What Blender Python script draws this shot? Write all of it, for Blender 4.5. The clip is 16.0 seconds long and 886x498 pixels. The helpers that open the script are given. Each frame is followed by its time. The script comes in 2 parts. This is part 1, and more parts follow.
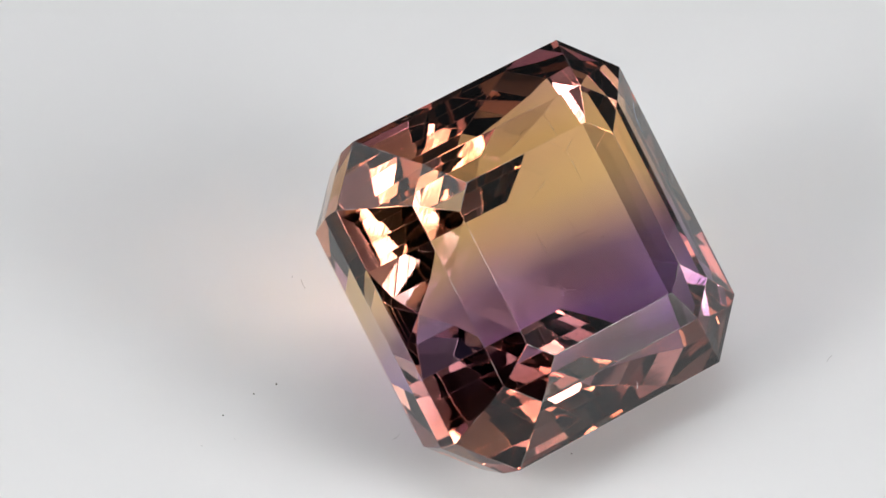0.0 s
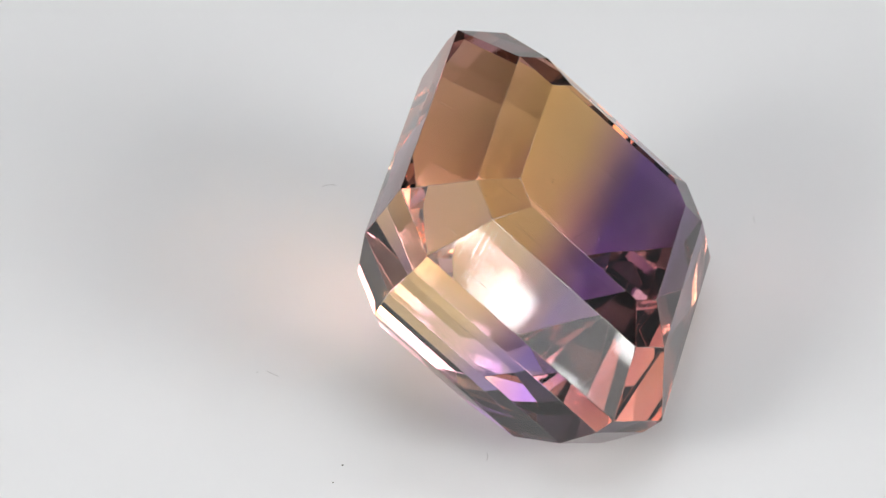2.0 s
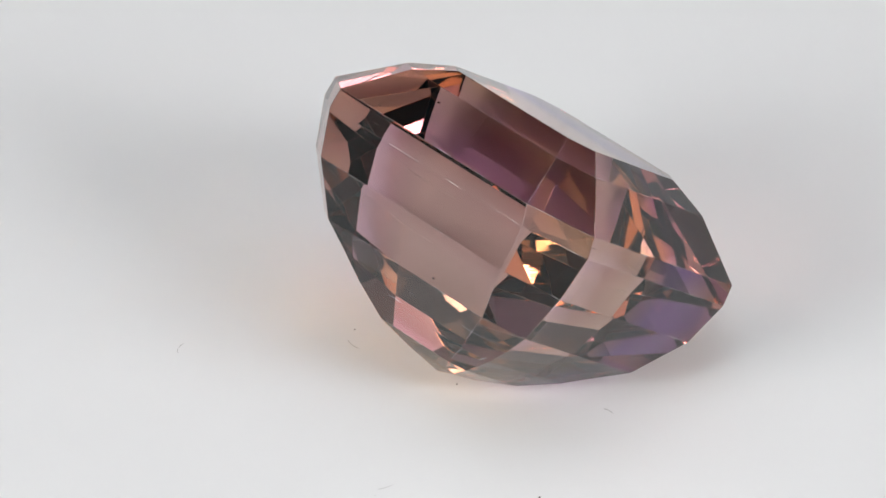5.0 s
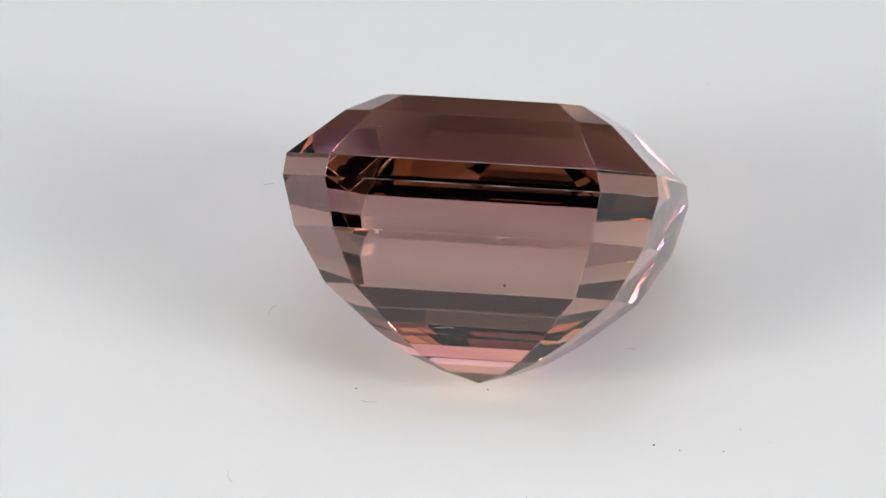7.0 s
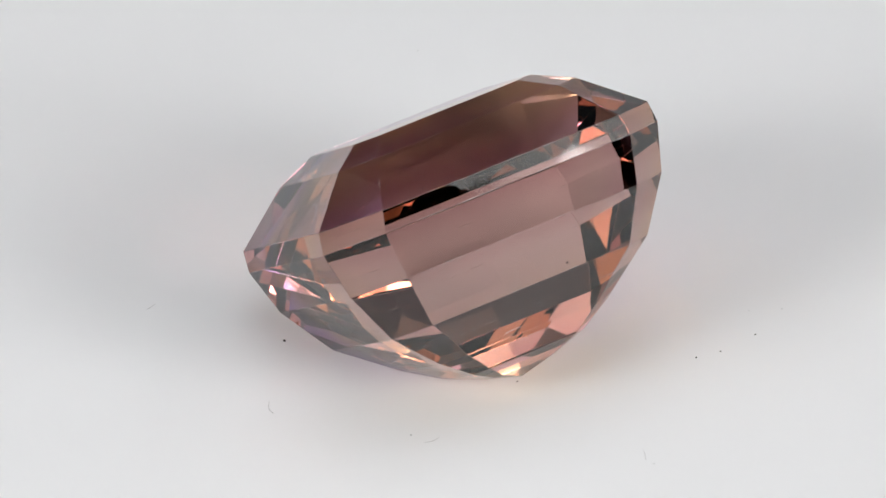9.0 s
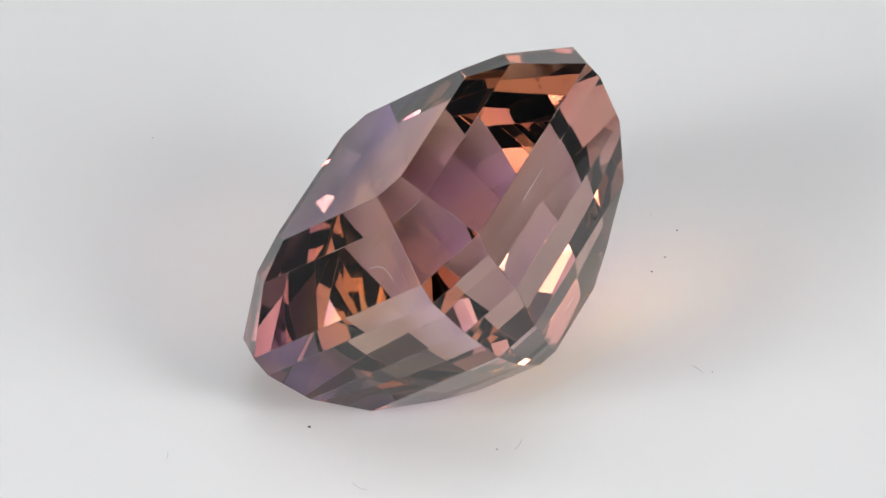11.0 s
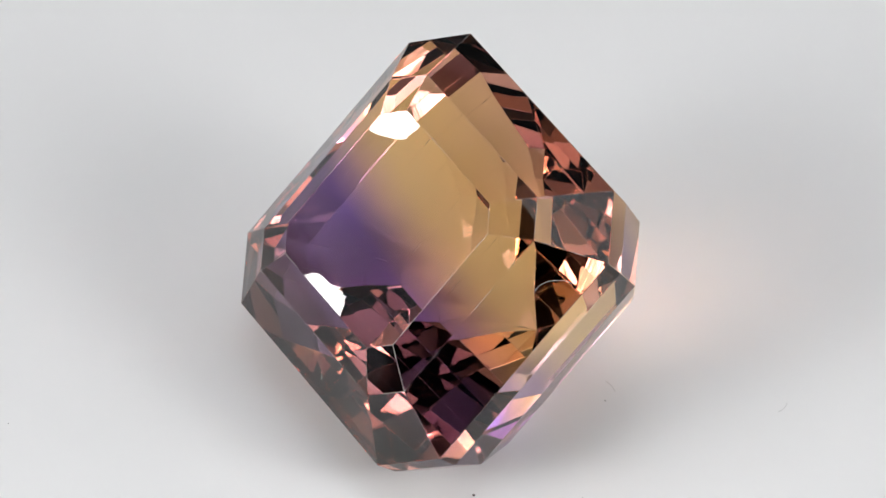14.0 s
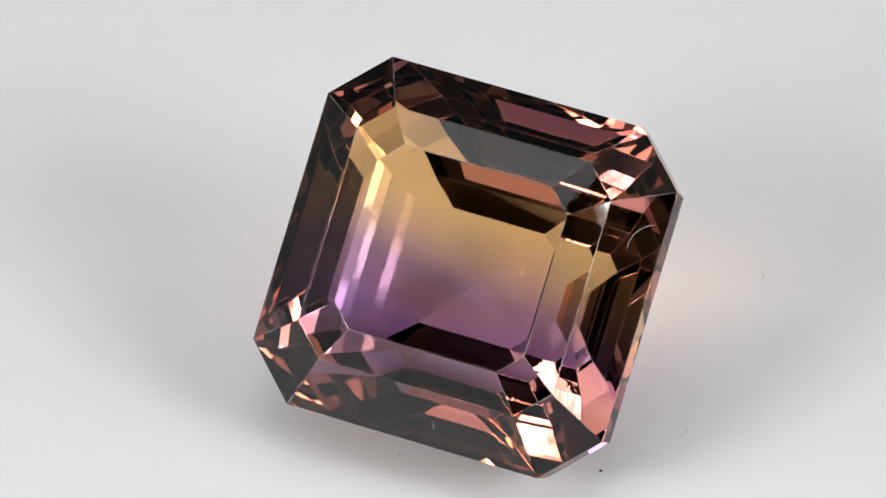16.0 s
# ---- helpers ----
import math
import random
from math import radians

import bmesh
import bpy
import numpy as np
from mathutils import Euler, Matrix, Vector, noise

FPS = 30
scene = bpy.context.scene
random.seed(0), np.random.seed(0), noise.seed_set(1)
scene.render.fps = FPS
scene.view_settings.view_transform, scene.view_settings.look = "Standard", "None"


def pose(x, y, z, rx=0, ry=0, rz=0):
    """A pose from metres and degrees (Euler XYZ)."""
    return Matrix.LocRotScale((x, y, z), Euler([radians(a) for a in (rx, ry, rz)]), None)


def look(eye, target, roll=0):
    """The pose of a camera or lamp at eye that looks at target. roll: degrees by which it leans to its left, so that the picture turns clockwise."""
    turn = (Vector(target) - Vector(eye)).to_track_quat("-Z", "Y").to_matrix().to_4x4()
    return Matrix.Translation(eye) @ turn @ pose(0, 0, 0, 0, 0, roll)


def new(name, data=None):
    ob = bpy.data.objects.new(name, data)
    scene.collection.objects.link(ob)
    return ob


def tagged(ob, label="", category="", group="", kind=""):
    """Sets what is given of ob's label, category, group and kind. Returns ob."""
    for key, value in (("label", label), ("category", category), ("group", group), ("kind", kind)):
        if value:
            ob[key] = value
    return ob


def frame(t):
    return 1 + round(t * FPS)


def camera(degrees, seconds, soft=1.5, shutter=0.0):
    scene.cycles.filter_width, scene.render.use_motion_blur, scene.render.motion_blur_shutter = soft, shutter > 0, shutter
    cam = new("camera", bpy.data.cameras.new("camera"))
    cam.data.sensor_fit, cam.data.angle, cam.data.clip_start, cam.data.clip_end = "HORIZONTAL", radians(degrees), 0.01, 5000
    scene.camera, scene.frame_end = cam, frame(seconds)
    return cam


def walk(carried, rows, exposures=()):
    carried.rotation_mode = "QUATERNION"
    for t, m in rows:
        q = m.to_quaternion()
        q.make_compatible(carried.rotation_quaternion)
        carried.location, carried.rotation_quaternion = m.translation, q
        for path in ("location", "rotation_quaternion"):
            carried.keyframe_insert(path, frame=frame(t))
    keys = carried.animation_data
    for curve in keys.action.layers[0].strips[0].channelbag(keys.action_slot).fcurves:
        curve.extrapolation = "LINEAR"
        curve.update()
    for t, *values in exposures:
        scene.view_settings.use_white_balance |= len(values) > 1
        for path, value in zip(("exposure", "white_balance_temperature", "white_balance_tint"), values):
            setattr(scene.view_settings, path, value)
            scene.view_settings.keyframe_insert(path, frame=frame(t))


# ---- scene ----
# One millimetre-scale tabletop set: a square step-cut stone turning on a white plate.
U = 0.0028                      # modelling unit of the stone, in metres
TURN = 18.676                   # degrees per second, counter-clockwise from above
SECONDS = 16.0

cam = camera(7.594, SECONDS)
EYE = Vector((0.0, -73.778, 67.504)) * U
AIM = EYE + Vector((-0.006235, 0.748369, -0.663253)) * 0.3
LEAN = -0.35
EYE_POSE = look(EYE, AIM, LEAN)
walk(cam, [(0.0, EYE_POSE), (SECONDS, EYE_POSE)], [(0.0, 0.0), (SECONDS, 0.0)])

# ---- light ----
world = bpy.data.worlds.new("world")
scene.world = world
world.use_nodes = True
world.node_tree.nodes["Background"].inputs["Color"].default_value = (0.9, 0.95, 1.0, 1)
world.node_tree.nodes["Background"].inputs["Strength"].default_value = 0.25


def area_lamp(name, eye, target, size, watts, colour, pitch=0.0):
    """A round lamp; pitch: the spacing of the diodes behind its thin diffuser, 0 for a smooth one."""
    data = bpy.data.lights.new(name, "AREA")
    data.shape, data.size, data.energy, data.color = "DISK", size, watts, colour
    # a diffuser is brightest in its middle and falls off towards its rim
    data.use_nodes = True
    nodes, links = data.node_tree.nodes, data.node_tree.links
    spot = nodes.new("ShaderNodeNewGeometry")
    off = nodes.new("ShaderNodeVectorMath")
    off.operation = "DISTANCE"
    off.inputs[1].default_value = (0.5, 0.5, 0.0)
    links.new(spot.outputs["Parametric"], off.inputs[0])
    fall = nodes.new("ShaderNodeMapRange")
    fall.inputs["From Min"].default_value, fall.inputs["From Max"].default_value = 0.0, 0.5
    fall.inputs["To Min"].default_value, fall.inputs["To Max"].default_value = 1.6, 0.7
    links.new(off.outputs["Value"], fall.inputs["Value"])
    links.new(fall.outputs[0], nodes["Emission"].inputs["Strength"])
    if pitch:
        cells = nodes.new("ShaderNodeVectorMath")
        cells.operation = "MULTIPLY"
        cells.inputs[1].default_value = (size / pitch, size / pitch, 0.0)
        links.new(spot.outputs["Parametric"], cells.inputs[0])
        cell = nodes.new("ShaderNodeVectorMath")
        cell.operation = "FRACTION"
        links.new(cells.outputs[0], cell.inputs[0])
        away = nodes.new("ShaderNodeVectorMath")
        away.operation = "DISTANCE"
        away.inputs[1].default_value = (0.5, 0.5, 0.0)
        links.new(cell.outputs[0], away.inputs[0])
        diode = nodes.new("ShaderNodeMapRange")
        diode.inputs["From Min"].default_value, diode.inputs["From Max"].default_value = 0.20, 0.34
        diode.inputs["To Min"].default_value, diode.inputs["To Max"].default_value = 2.9, 0.40
        links.new(away.outputs["Value"], diode.inputs["Value"])
        lit = nodes.new("ShaderNodeMath")
        lit.operation = "MULTIPLY"
        links.new(fall.outputs[0], lit.inputs[0])
        links.new(diode.outputs[0], lit.inputs[1])
        links.new(lit.outputs[0], nodes["Emission"].inputs["Strength"])
    ob = new(name, data)
    ob.matrix_world = look(eye, target)
    return ob


def lamp_at(name, side, up, far, size, watts, colour, pitch=0.0):
    """A lamp that looks at the stone; side: degrees from the camera's side, to the right; up: degrees over the plate."""
    a, e = radians(side), radians(up)
    eye = (far * math.sin(a) * math.cos(e), -far * math.cos(a) * math.cos(e), 0.004 + far * math.sin(e))
    area_lamp(name, eye, (0, 0, 0.004), size, watts, colour, pitch)


def lamp_pair(name, side, *rest):
    """Two lamps, mirrored to both sides of the stone."""
    lamp_at(name + "_left", -side, *rest)
    lamp_at(name + "_right", side, *rest)


POWER = 0.98
lamp_pair("led_lamp", 54, 31, 0.27, 0.122, 0.38 * POWER, (1.0, 0.985, 0.97), 0.0085)
for side, up, size in ((97.0, 32.7, 0.003), (93.6, 28.8, 0.003), (89.6, 33.2, 0.004), (-100.8, 29.9, 0.004), (-97.4, 27.0, 0.004)):
    lamp_at("side_lamp", side, up, 0.20, size, 90.0 * size * size * POWER, (1.0, 0.985, 0.975))
lamp_pair("low_panel", 70, 14.5, 0.22, 0.025, 0.070 * POWER, (1.0, 0.985, 0.975), 0.006)
for up, size in ((20.9, 0.0032), (18.8, 0.0026)):
    lamp_pair("front_lamp", 61.1, up, 0.21, size, 80.0 * size * size * POWER, (1.0, 0.985, 0.975))
lamp_pair("high_lamp", 88.5, 56.7, 0.22, 0.012, 0.014 * POWER, (0.95, 0.97, 1.0), 0.011)
for side, up in ((85.0, 72.7), (43.0, 14.4), (91.5, 13.8)):
    lamp_pair("small_lamp", side, up, 0.21, 0.0028, 0.0004 * POWER, (1.0, 0.985, 0.975))
# added overhead fill, lightens the plate and the shadows beside the stone
area_lamp("top_fill", (0, 0.0, 0.32), (0, 0, 0), 0.25, 0.28 * POWER, (0.93, 0.965, 1.0))


# ---- materials ----
def material(name):
    m = bpy.data.materials.new(name)
    m.use_nodes = True
    m.node_tree.nodes.clear()
    return m, m.node_tree.nodes, m.node_tree.links


def node(nodes, kind, **values):
    n = nodes.new(kind)
    for key, value in values.items():
        n.inputs[key.replace("_", " ")].default_value = value
    return n


def plain_material(name, colour, rough, scale=40.0, spread=0.12, bump=0.05, metal=0.0):
    """A surface with grain and stains at two scales."""
    m, nodes, links = material(name)
    out = nodes.new("ShaderNodeOutputMaterial")
    bsdf = node(nodes, "ShaderNodeBsdfPrincipled", Roughness=rough, Metallic=metal)
    links.new(bsdf.outputs[0], out.inputs[0])
    coord = nodes.new("ShaderNodeTexCoord")
    fine = node(nodes, "ShaderNodeTexNoise", Scale=scale, Detail=6.0)
    broad = node(nodes, "ShaderNodeTexNoise", Scale=scale * 0.07, Detail=3.0)
    for n in (fine, broad):
        links.new(coord.outputs["Object"], n.inputs["Vector"])
    both = nodes.new("ShaderNodeMath")
    both.operation = "ADD"
    links.new(fine.outputs[0], both.inputs[0])
    links.new(broad.outputs[0], both.inputs[1])
    ramp = nodes.new("ShaderNodeMapRange")
    ramp.inputs["From Min"].default_value, ramp.inputs["From Max"].default_value = 0.6, 1.4
    ramp.inputs["To Min"].default_value, ramp.inputs["To Max"].default_value = 1 - spread, 1 + spread
    links.new(both.outputs[0], ramp.inputs["Value"])
    mix = nodes.new("ShaderNodeVectorMath")
    mix.operation = "SCALE"
    mix.inputs[0].default_value = colour
    links.new(ramp.outputs[0], mix.inputs["Scale"])
    links.new(mix.outputs[0], bsdf.inputs["Base Color"])
    relief = node(nodes, "ShaderNodeBump", Strength=bump, Distance=0.0002)
    links.new(fine.outputs[0], relief.inputs["Height"])
    links.new(relief.outputs[0], bsdf.inputs["Normal"])
    return m


VIOLET_BOUNCE, AMBER_BOUNCE = (0.90, 0.72, 0.70), (0.96, 0.83, 0.745)


def gem_material(worn=False):
    """Clear quartz, amber on one side and violet on the other; the border between them slants through the stone."""
    m, nodes, links = material("rubbed_quartz_edge" if worn else "bicolour_quartz")
    out = nodes.new("ShaderNodeOutputMaterial")
    gloss = node(nodes, "ShaderNodeBsdfGlossy", Roughness=0.0)
    fresnel = node(nodes, "ShaderNodeFresnel", IOR=1.55)
    both = nodes.new("ShaderNodeMixShader")
    links.new(fresnel.outputs[0], both.inputs[0])
    links.new(gloss.outputs[0], both.inputs[2])
    links.new(both.outputs[0], out.inputs[0])
    coord = nodes.new("ShaderNodeTexCoord")
    # hand-polished facets: never quite flat, so that mirrored lamps have soft wavy rims
    soft_wave = node(nodes, "ShaderNodeTexNoise", Scale=420.0, Detail=1.0)
    links.new(coord.outputs["Object"], soft_wave.inputs["Vector"])
    swell = node(nodes, "ShaderNodeBump", Strength=1.0, Distance=0.000003)
    links.new(soft_wave.outputs[0], swell.inputs["Height"])
    # polishing lines, which run down each facet, stronger in some patches
    level = nodes.new("ShaderNodeVectorMath")
    level.operation = "CROSS_PRODUCT"
    level.inputs[1].default_value = (0.25, 0.15, 1.0)
    links.new(coord.outputs["Normal"], level.inputs[0])
    along = nodes.new("ShaderNodeVectorMath")
    along.operation = "DOT_PRODUCT"
    links.new(level.outputs[0], along.inputs[0])
    links.new(coord.outputs["Object"], along.inputs[1])
    lines = nodes.new("ShaderNodeTexNoise")
    lines.noise_dimensions = "1D"
    lines.inputs["Scale"].default_value, lines.inputs["Detail"].default_value = 7000.0, 3.0
    links.new(along.outputs["Value"], lines.inputs["W"])
    where = node(nodes, "ShaderNodeTexNoise", Scale=240.0, Detail=1.0)
    links.new(coord.outputs["Object"], where.inputs["Vector"])
    share = nodes.new("ShaderNodeMapRange")
    share.inputs["From Min"].default_value, share.inputs["From Max"].default_value = 0.42, 0.66
    links.new(where.outputs[0], share.inputs["Value"])
    scored = nodes.new("ShaderNodeMath")
    scored.operation = "MULTIPLY"
    links.new(lines.outputs[0], scored.inputs[0])
    links.new(share.outputs[0], scored.inputs[1])
    polish = node(nodes, "ShaderNodeBump", Strength=1.0, Distance=0.0000011)
    links.new(scored.outputs[0], polish.inputs["Height"])
    links.new(swell.outputs[0], polish.inputs["Normal"])
    links.new(polish.outputs[0], gloss.inputs["Normal"])
    # distance from the slanting border, in metres
    across = nodes.new("ShaderNodeVectorMath")
    across.operation = "DOT_PRODUCT"
    across.inputs[1].default_value = (0.10, 1.0, -0.20)
    links.new(coord.outputs["Object"], across.inputs[0])
    cloud = node(nodes, "ShaderNodeTexNoise", Scale=170.0, Detail=3.0)
    links.new(coord.outputs["Object"], cloud.inputs["Vector"])
    wobble = nodes.new("ShaderNodeMath")
    wobble.operation = "MULTIPLY_ADD"
    wobble.inputs[1].default_value = 0.0016
    links.new(cloud.outputs[0], wobble.inputs[0])
    links.new(across.outputs["Value"], wobble.inputs[2])
    place = nodes.new("ShaderNodeMapRange")
    place.inputs["From Min"].default_value, place.inputs["From Max"].default_value = -0.0075, 0.0075
    links.new(wobble.outputs[0], place.inputs["Value"])
    ramp = nodes.new("ShaderNodeValToRGB")
    links.new(place.outputs[0], ramp.inputs[0])
    # wine stops at the ends paint in the darkening of long inner light paths
    stops = [(0.0, (0.36, 0.165, 0.20)), (0.11, (0.30, 0.165, 0.185)), (0.22, (0.21, 0.085, 0.14)), (0.34, (0.46, 0.29, 0.66)), (0.455, (0.37, 0.21, 0.65)),
             (0.56, (0.80, 0.47, 0.36)), (0.64, (0.96, 0.60, 0.26)), (0.82, (0.95, 0.55, 0.20)), (1.0, (0.76, 0.41, 0.265))]
    band = ramp.color_ramp.elements
    while len(band) < len(stops):
        band.new(0.5)
    for e, (at, c) in zip(band, stops):
        e.position, e.color = at, (*c, 1)
    bend = node(nodes, "ShaderNodeBsdfRefraction", Roughness=0.2 if worn else 0.0, IOR=1.55)
    # the deep body below the girdle and the top take their shares of the whole colour
    parts_of = nodes.new("ShaderNodeSeparateXYZ")
    links.new(coord.outputs["Object"], parts_of.inputs[0])
    depth = nodes.new("ShaderNodeMapRange")
    depth.inputs["From Min"].default_value, depth.inputs["From Max"].default_value = -0.0009, 0.0003
    depth.inputs["To Min"].default_value, depth.inputs["To Max"].default_value = 0.40, 0.60
    links.new(parts_of.outputs["Z"], depth.inputs["Value"])
    body = nodes.new("ShaderNodeGamma")
    links.new(ramp.outputs[0], body.inputs["Color"])
    links.new(depth.outputs[0], body.inputs["Gamma"])
    links.new(body.outputs[0], bend.inputs["Color"])
    links.new(bend.outputs[0], both.inputs[1])
    # wine tint on inner reflections stands in for light absorbed crossing both colours
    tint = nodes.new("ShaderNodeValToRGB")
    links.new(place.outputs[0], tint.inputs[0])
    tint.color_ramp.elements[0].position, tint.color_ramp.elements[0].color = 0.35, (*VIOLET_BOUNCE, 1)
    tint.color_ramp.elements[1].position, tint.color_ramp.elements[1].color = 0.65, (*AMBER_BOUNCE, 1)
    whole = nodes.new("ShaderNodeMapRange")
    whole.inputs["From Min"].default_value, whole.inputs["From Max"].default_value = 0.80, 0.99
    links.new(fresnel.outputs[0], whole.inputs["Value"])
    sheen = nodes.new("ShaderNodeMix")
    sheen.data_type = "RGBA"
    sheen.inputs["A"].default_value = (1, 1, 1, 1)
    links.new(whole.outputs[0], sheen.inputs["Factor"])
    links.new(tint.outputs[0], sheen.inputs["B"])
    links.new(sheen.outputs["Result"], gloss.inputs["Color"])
    if not worn:
        return m
    # rubbed facet edges: frosted
    gloss.inputs["Roughness"].default_value = 0.2
    frost = node(nodes, "ShaderNodeBsdfDiffuse", Color=(0.80, 0.74, 0.72, 1))
    rubbed = nodes.new("ShaderNodeMixShader")
    patches = node(nodes, "ShaderNodeTexNoise", Scale=900.0, Detail=2.0)
    links.new(coord.outputs["Object"], patches.inputs["Vector"])
    amount = nodes.new("ShaderNodeMapRange")
    amount.inputs["From Min"].default_value, amount.inputs["From Max"].default_value = 0.42, 0.75
    amount.inputs["To Min"].default_value, amount.inputs["To Max"].default_value = 0.0, 0.42
    links.new(patches.outputs[0], amount.inputs["Value"])
    links.new(amount.outputs[0], rubbed.inputs[0])
    links.new(both.outputs[0], rubbed.inputs[1])
    links.new(frost.outputs[0], rubbed.inputs[2])
    links.new(rubbed.outputs[0], out.inputs[0])
    return m


PLATE = plain_material("white_acrylic", (0.79, 0.795, 0.80), 0.35, 60, 0.015, 0.02)
DARK_METAL = plain_material("grey_metal", (0.25, 0.25, 0.26), 0.4, 80, 0.1, 0.05, 1.0)
TENT = plain_material("white_board", (0.55, 0.55, 0.56), 0.8, 8, 0.02, 0.05)
CLOTH = plain_material("dark_grey_board", (0.10, 0.10, 0.11), 0.85, 60, 0.08, 0.1)
TABLE = plain_material("grey_tabletop", (0.42, 0.41, 0.40), 0.5, 30, 0.1, 0.1)
WALL = plain_material("grey_wall_paint", (0.30, 0.30, 0.31), 0.8, 3, 0.06, 0.1)
DUST = plain_material("dark_dust", (0.05, 0.045, 0.04), 0.9, 9000, 0.3, 0.3)
FIBRE = plain_material("grey_fibre", (0.30, 0.29, 0.28), 0.8, 9000, 0.2, 0.2)
LINT = plain_material("pale_lint", (0.75, 0.73, 0.72), 0.8, 9000, 0.1, 0.1)
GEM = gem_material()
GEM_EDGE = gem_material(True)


def mesh_of(name, bm, mat):
    data = bpy.data.meshes.new(name)
    bm.normal_update()
    bm.to_mesh(data)
    bm.free()
    data.materials.append(mat)
    return data


def part(name, bm, mat, parent, label=""):
    ob = new(name, mesh_of(name, bm, mat))
    ob.parent = parent
    if label:
        ob["label"] = label
    return ob


def box(bm, x0, y0, z0, x1, y1, z1):
    bmesh.ops.create_cube(bm, size=1.0, matrix=Matrix.Translation(((x0 + x1) / 2, (y0 + y1) / 2, (z0 + z1) / 2))
                          @ Matrix.Diagonal((x1 - x0, y1 - y0, z1 - z0, 1)))


def lathe(profile, steps=128):
    """A turned solid from (radius, height) pairs; ends on the axis are closed."""
    bm = bmesh.new()
    rings = []
    for r, z in profile:
        rings.append([bm.verts.new((r * math.cos(2 * math.pi * i / steps), r * math.sin(2 * math.pi * i / steps), z)) for i in range(steps)])
    for a, b in zip(rings, rings[1:]):
        for i in range(steps):
            j = (i + 1) % steps
            bm.faces.new((a[i], a[j], b[j], b[i]))
    bm.faces.new(list(reversed(rings[0])))
    bm.faces.new(rings[-1])
    bmesh.ops.recalc_face_normals(bm, faces=bm.faces)
    return bm


# ---- the room that closes the place, and the unseen bounce boards added on the table ----
def room():
    for name, b in (("floor", (-2, -2, -0.87, 2, 2, -0.77)), ("ceiling", (-2, -2, 1.6, 2, 2, 1.7)),
                    ("wall_north", (-2, 2, -0.77, 2, 2.1, 1.6)), ("wall_south", (-2, -2.1, -0.77, 2, -2, 1.6)),
                    ("wall_east", (2, -2, -0.77, 2.1, 2, 1.6)), ("wall_west", (-2.1, -2, -0.77, -2, 2, 1.6))):
        bm = bmesh.new()
        box(bm, *b)
        ob = new(name, mesh_of(name, bm, WALL))
        tagged(ob, "plain dim grey " + name.split("_")[0] + " of the studio room", name.split("_")[0], kind="structure")


def light_tent():
    """Unseen boards, open towards the camera: pale ones beside and above add bounce light, a dark one behind darkens
    reflections.
    """
    tent = new("light_tent")
    tent.location = (0, 0, -0.028)
    tagged(tent, "unseen pale grey bounce boards added round the turntable, with a dark back board", "light tent")
    for name, b in (("back_board", (-0.25, 0.25, 0, 0.25, 0.256, 0.36)), ("side_board", (-0.256, -0.12, 0, -0.25, 0.256, 0.36)),
                    ("side_board", (0.25, -0.12, 0, 0.256, 0.256, 0.36)), ("top_board", (-0.256, -0.05, 0.36, 0.256, 0.256, 0.366))):
        bm = bmesh.new()
        box(bm, *b)
        part(name, bm, CLOTH if name == "back_board" else TENT, tent)


def work_table():
    base = new("work_table")
    base.location = (0, 0, -0.77)
    tagged(base, "plain grey work table under the turntable", "table")
    bm = bmesh.new()
    box(bm, -0.5, -0.35, 0.717, 0.5, 0.35, 0.742)
    bmesh.ops.bevel(bm, geom=bm.edges, offset=0.003, segments=2, affect="EDGES")
    part("tabletop", bm, TABLE, base)
    for x in (-0.45, 0.45):
        for y in (-0.30, 0.30):
            bm = bmesh.new()
            box(bm, x - 0.02, y - 0.02, 0, x + 0.02, y + 0.02, 0.717)
            part("leg", bm, DARK_METAL, base)


def turntable(top):
    foot = new("turntable_stand", mesh_of("turntable_stand", lathe([(0.05, -0.028), (0.06, -0.0275), (0.06, -0.012), (0.055, -0.010), (0.02, -0.010), (0.02, top - 0.006)]), DARK_METAL))
    tagged(foot, "low grey metal stand carrying the round white plate", "stand")
    plate = new("turntable_plate", mesh_of("turntable_plate", lathe([(0.118, top - 0.006), (0.1195, top - 0.0055), (0.12, top - 0.0045), (0.12, top - 0.0015), (0.1195, top - 0.0004), (0.1185, top)]), PLATE))
    return tagged(plate, "white glossy round plate turning under the stone", "turntable")


# ---- the stone ----
# rows from table to tip: half width, half depth, corner cut, height over the girdle's upper edge
ROWS = [(1.470, 1.397, 0.330, 0.974), (1.971, 1.919, 0.460, 0.700), (2.729, 2.669, 0.778, 0.0), (2.775, 2.610, 0.750, -0.324),
        (2.588, 2.432, 0.690, -1.051), (2.137, 1.927, 0.500, -1.851), (1.799, 1.610, 0.440, -2.158), (1.418, 1.260, 0.330, -2.494),
        (0.930, 0.885, 0.210, -2.832), (0.494, 0.390, 0.103, -3.033)]
TIP = -3.178
CENTRE = Vector((0.7858, -0.7734, 2.7252)) * U
AXES = Matrix(((0.758444, -0.4513, 0.470203), (0.649743, 0.57999, -0.491372), (-0.050957, 0.678189, 0.733119)))
GEM_POSE = Matrix.Translation(CENTRE) @ AXES.to_quaternion().to_matrix().to_4x4()
ZONES = (("table", "flat polished top facet"), ("crown", "sloping upper facets in two rows"),
         ("girdle", "narrow upright band of facets"), ("pavilion", "stepped lower facets narrowing to a point"))


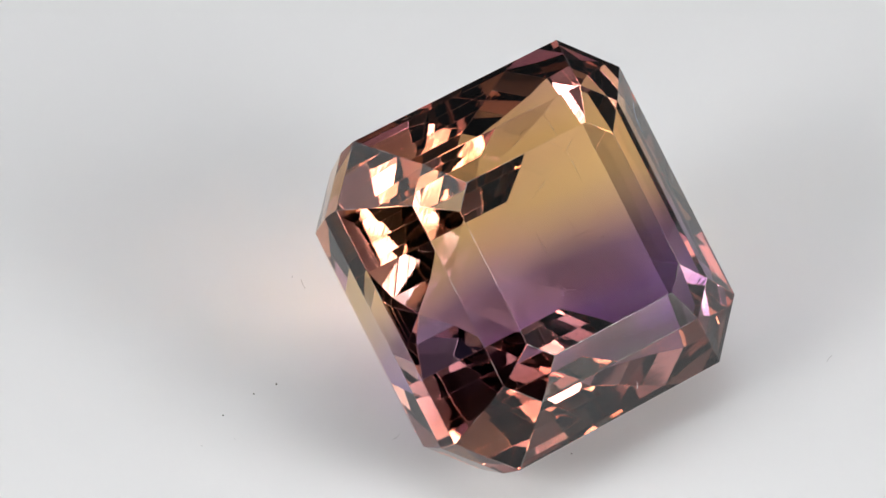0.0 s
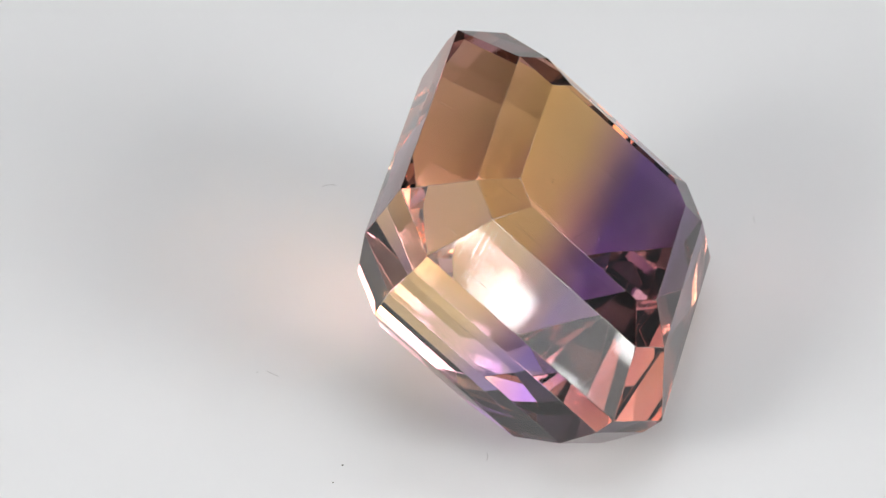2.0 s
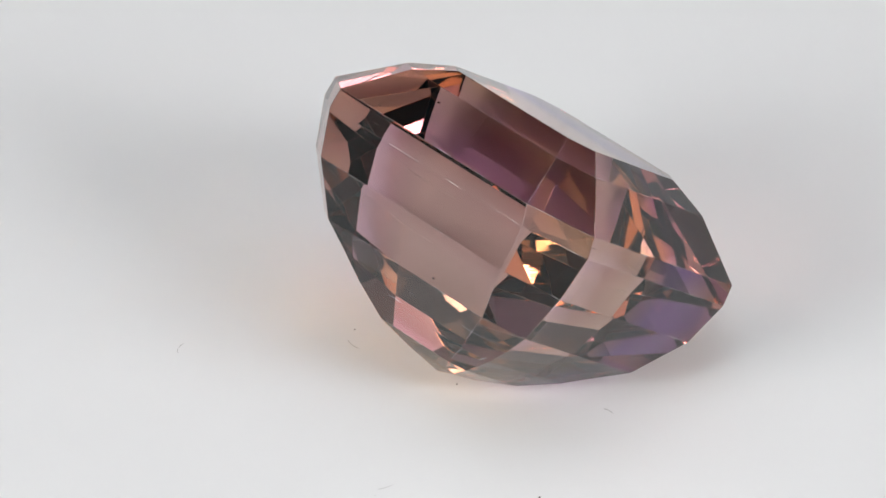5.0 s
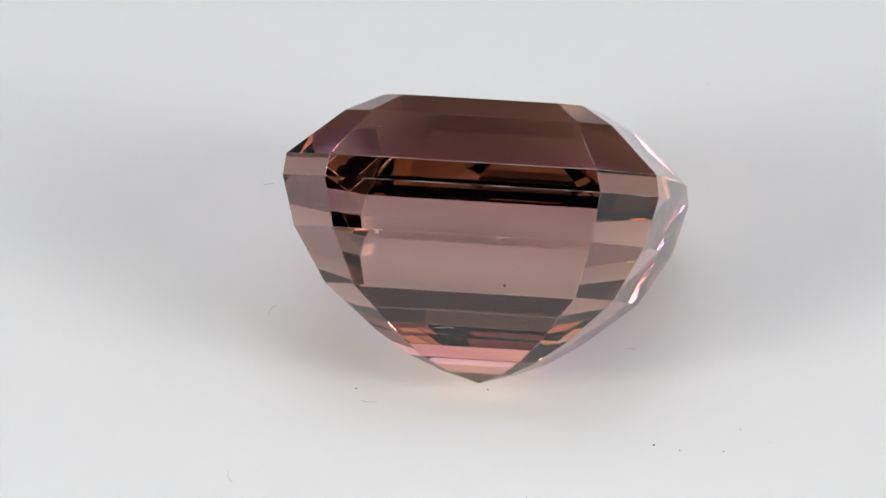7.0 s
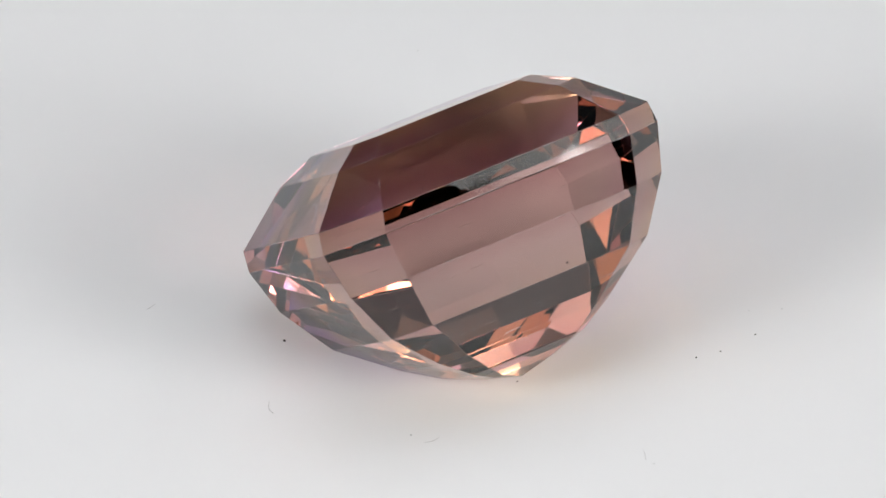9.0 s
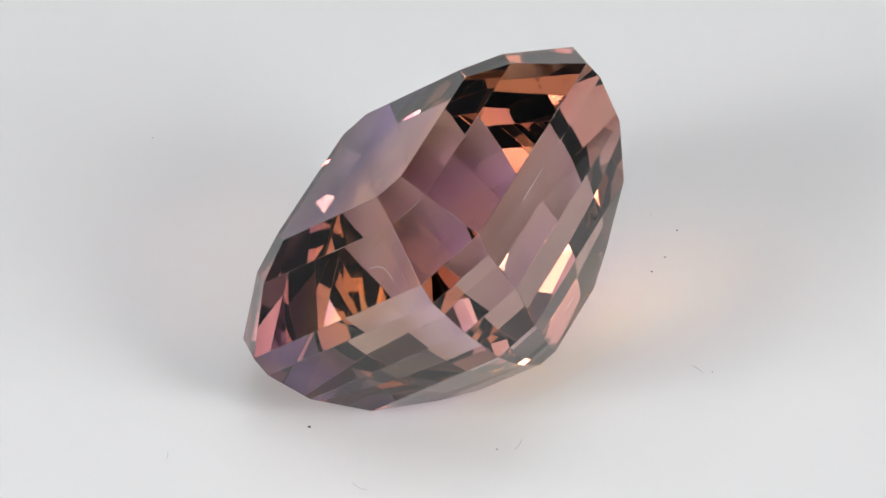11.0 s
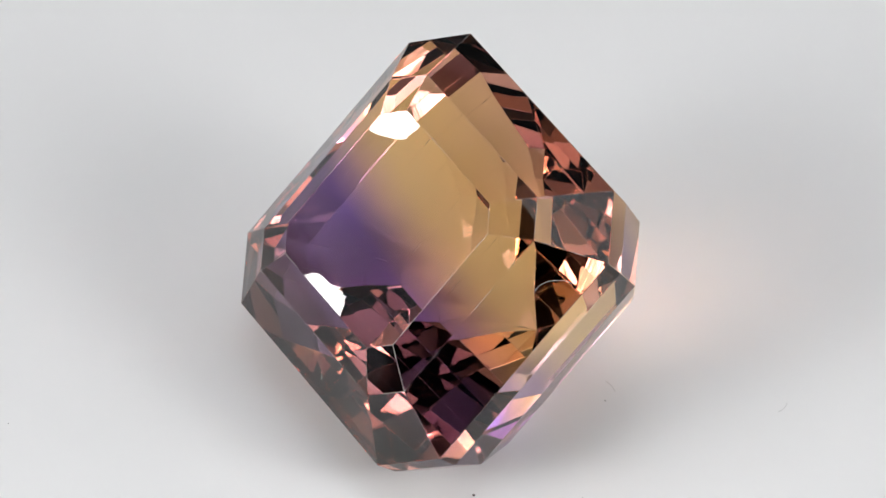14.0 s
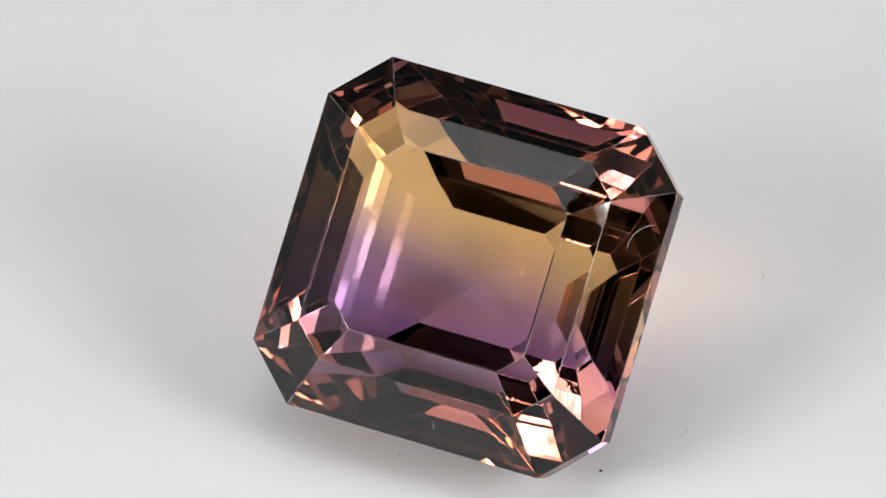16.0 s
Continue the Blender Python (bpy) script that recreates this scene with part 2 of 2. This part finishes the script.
def stone():
    bm = bmesh.new()
    rings = []
    for sx, sy, c, z in ROWS:
        a, b = sx - c, sy - c
        rings.append([bm.verts.new(((x + 0.012 * min(z, 0)) * U, (y + 0.0096 * min(z, 0)) * U, z * U)) for x, y in
                      ((-a, -sy), (a, -sy), (sx, -b), (sx, b), (a, sy), (-a, sy), (-sx, b), (-sx, -b))])
    bm.faces.new(rings[0]).material_index = 0
    for n, (a, b) in enumerate(zip(rings, rings[1:])):
        for i in range(8):
            j = (i + 1) % 8
            bm.faces.new((a[i], b[i], b[j], a[j])).material_index = 1 if n < 2 else 2 if n == 2 else 3
    tip = bm.verts.new((0.012 * TIP * U, 0.0096 * TIP * U, TIP * U))
    for i in range(8):
        bm.faces.new((rings[-1][i], tip, rings[-1][(i + 1) % 8])).material_index = 3
    lowest = min((GEM_POSE @ v.co).z for v in bm.verts)
    # edges very slightly worn
    rims = set(bmesh.ops.bevel(bm, geom=bm.edges[:], offset=0.0055 * U, segments=1, affect="EDGES", material=-1)["faces"])
    gem = new("gemstone")
    tagged(gem, "square step-cut bicolour stone, amber and violet, lying tilted", "gemstone")
    for n, (name, label) in enumerate(ZONES):
        bit = bmesh.new()
        seen = {}
        for f in bm.faces:
            if f.material_index == n:
                for v in f.verts:
                    if v not in seen:
                        seen[v] = bit.verts.new(v.co)
                bit.faces.new([seen[v] for v in f.verts]).material_index = 1 if f in rims else 0
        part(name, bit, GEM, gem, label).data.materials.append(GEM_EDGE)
    bm.free()
    return gem, lowest


# ---- dust on the plate: place in millimetres and size ----
SPECKS = [(-8.70, -1.74, 0.040), (-9.63, -2.33, 0.034), (-10.87, -3.65, 0.034), (-11.69, -5.49, 0.018), (-10.34, -5.09, 0.016),
          (7.01, -18.95, 0.02), (3.58, -5.97, 0.03), (8.44, 0.81, 0.065), (1.99, 5.37, 0.03), (-8.18, 4.99, 0.02), (-1.66, 1.26, 0.035)]
HAIRS = [(-3.82, -5.09, 0.5, 20), (14.34, -0.33, 0.5, 70), (7.84, 5.25, 0.9, -30), (0.80, 5.23, 0.8, 60), (0.97, 12.85, 0.75, 10), (-7.59, 4.24, 0.7, 120)]


def speck(size, seed):
    rng = random.Random(seed)
    bm = bmesh.new()
    bmesh.ops.create_icosphere(bm, subdivisions=2, radius=size * 0.001)
    for v in bm.verts:
        v.co = v.co * rng.uniform(0.8, 1.2)
        v.co.z *= 0.6
    low = min(v.co.z for v in bm.verts)
    for v in bm.verts:
        v.co.z -= low
    ob = new("dust_speck", mesh_of("dust_speck", bm, DUST))
    return tagged(ob, "tiny dark grain of dust on the white plate", "dust", "dust on the plate")


def hair(length, seed):
    """A thin bent fibre lying flat."""
    rng = random.Random(seed)
    bm = bmesh.new()
    bend = rng.uniform(0.5, 1.6) * rng.choice((-1, 1))
    at, head, rings = Vector((0, 0)), 0.0, []
    n, r = 14, 0.000007
    for i in range(n):
        side = Vector((-math.sin(head), math.cos(head)))
        w = r * (1.0 if 0 < i < n - 1 else 0.4)
        rings.append([bm.verts.new((at.x + side.x * w * math.cos(q), at.y + side.y * w * math.cos(q), r + w * math.sin(q)))
                      for q in (math.pi * k / 3 for k in range(6))])
        at = at + Vector((math.cos(head), math.sin(head))) * (length * 0.001 / n)
        head += bend / n + rng.uniform(-0.08, 0.08)
    for a, b in zip(rings, rings[1:]):
        for k in range(6):
            bm.faces.new((a[k], a[(k + 1) % 6], b[(k + 1) % 6], b[k]))
    bm.faces.new(rings[0])
    bm.faces.new(rings[-1])
    bmesh.ops.recalc_face_normals(bm, faces=bm.faces)
    ob = new("fibre", mesh_of("fibre", bm, FIBRE))
    return tagged(ob, "fine bent grey fibre lying on the white plate", "fibre", "fibres on the plate")


# ---- dust and lint on the stone: place in millimetres in the stone's own space, the facet's outward direction, size, turn ----
STONE_SPECKS = [((-1.752, 5.555, -4.857), (0, 0.842, -0.54), 0.055), ((3.483, 7.254, 0.204), (0, 0.682, 0.731), 0.035),
                ((-2.684, 6.245, 1.146), (0, 0.682, 0.731), 0.025), ((6.166, 2.821, 1.362), (0.678, 0, 0.735), 0.025)]
STONE_LINT = [((1.226, 3.718, -6.738), (0, 0.689, -0.725), 0.85, 15), ((-3.644, 2.672, -7.109), (-0.383, 0.383, -0.841), 0.5, 80),
              ((0.862, -6.780, 0.647), (0, -0.682, 0.731), 0.5, 60), ((7.236, 3.716, 0.374), (0.678, 0, 0.735), 1.9, 100),
              ((-0.9, 5.62, -4.70), (0, 0.842, -0.54), 0.35, 40)]


def on_facet(place, outward, turn=0.0):
    q = Vector(outward).to_track_quat("Z", "Y").to_matrix().to_4x4()
    return Matrix.Translation(Vector(place) * 0.001) @ q @ pose(0, 0, 0, 0, 0, turn)


room()
work_table()
light_tent()
GEM_THING, PLATE_TOP = stone()
PLATE_THING = turntable(PLATE_TOP)
TURNING = [(PLATE_THING, Matrix.Identity(4)), (GEM_THING, GEM_POSE)]
for n, (x, y, size) in enumerate(SPECKS):
    TURNING.append((speck(size, n), pose(x * 0.001, y * 0.001, PLATE_TOP)))
for n, (x, y, length, heading) in enumerate(HAIRS):
    TURNING.append((hair(length, 50 + n), pose(x * 0.001, y * 0.001, PLATE_TOP, 0, 0, heading)))
for n, (place, outward, size) in enumerate(STONE_SPECKS):
    grain = speck(size, 80 + n)
    tagged(grain, "tiny dark grain of dust on the stone's facet", "dust", "dust on the stone")
    TURNING.append((grain, GEM_POSE @ on_facet(place, outward)))
for n in range(26):
    rng = random.Random(300 + n)
    grain = speck(rng.uniform(0.008, 0.015), 300 + n)
    grain.data.materials[0] = LINT
    tagged(grain, "tiny pale grain of dust on the stone's flat top", "dust", "pale dust on the stone")
    TURNING.append((grain, GEM_POSE @ on_facet((rng.gauss(-0.3, 1.4), rng.gauss(-1.0, 1.2), ROWS[0][3] * U * 1000), (0, 0, 1))))
for n, (place, outward, length, turn) in enumerate(STONE_LINT):
    thread = hair(length, 90 + n)
    thread.name = "lint"
    thread.data.materials[0] = LINT
    tagged(thread, "short pale lint thread on the stone's facet", "lint", "lint on the stone")
    TURNING.append((thread, GEM_POSE @ on_facet(place, outward, turn)))


# ---- what turns ----
def motions():
    times = [i * 0.25 for i in range(int(SECONDS * 4) + 1)]
    for thing, start in TURNING:
        walk(thing, [(t, pose(0, 0, 0, 0, 0, TURN * t) @ start) for t in times])


motions()
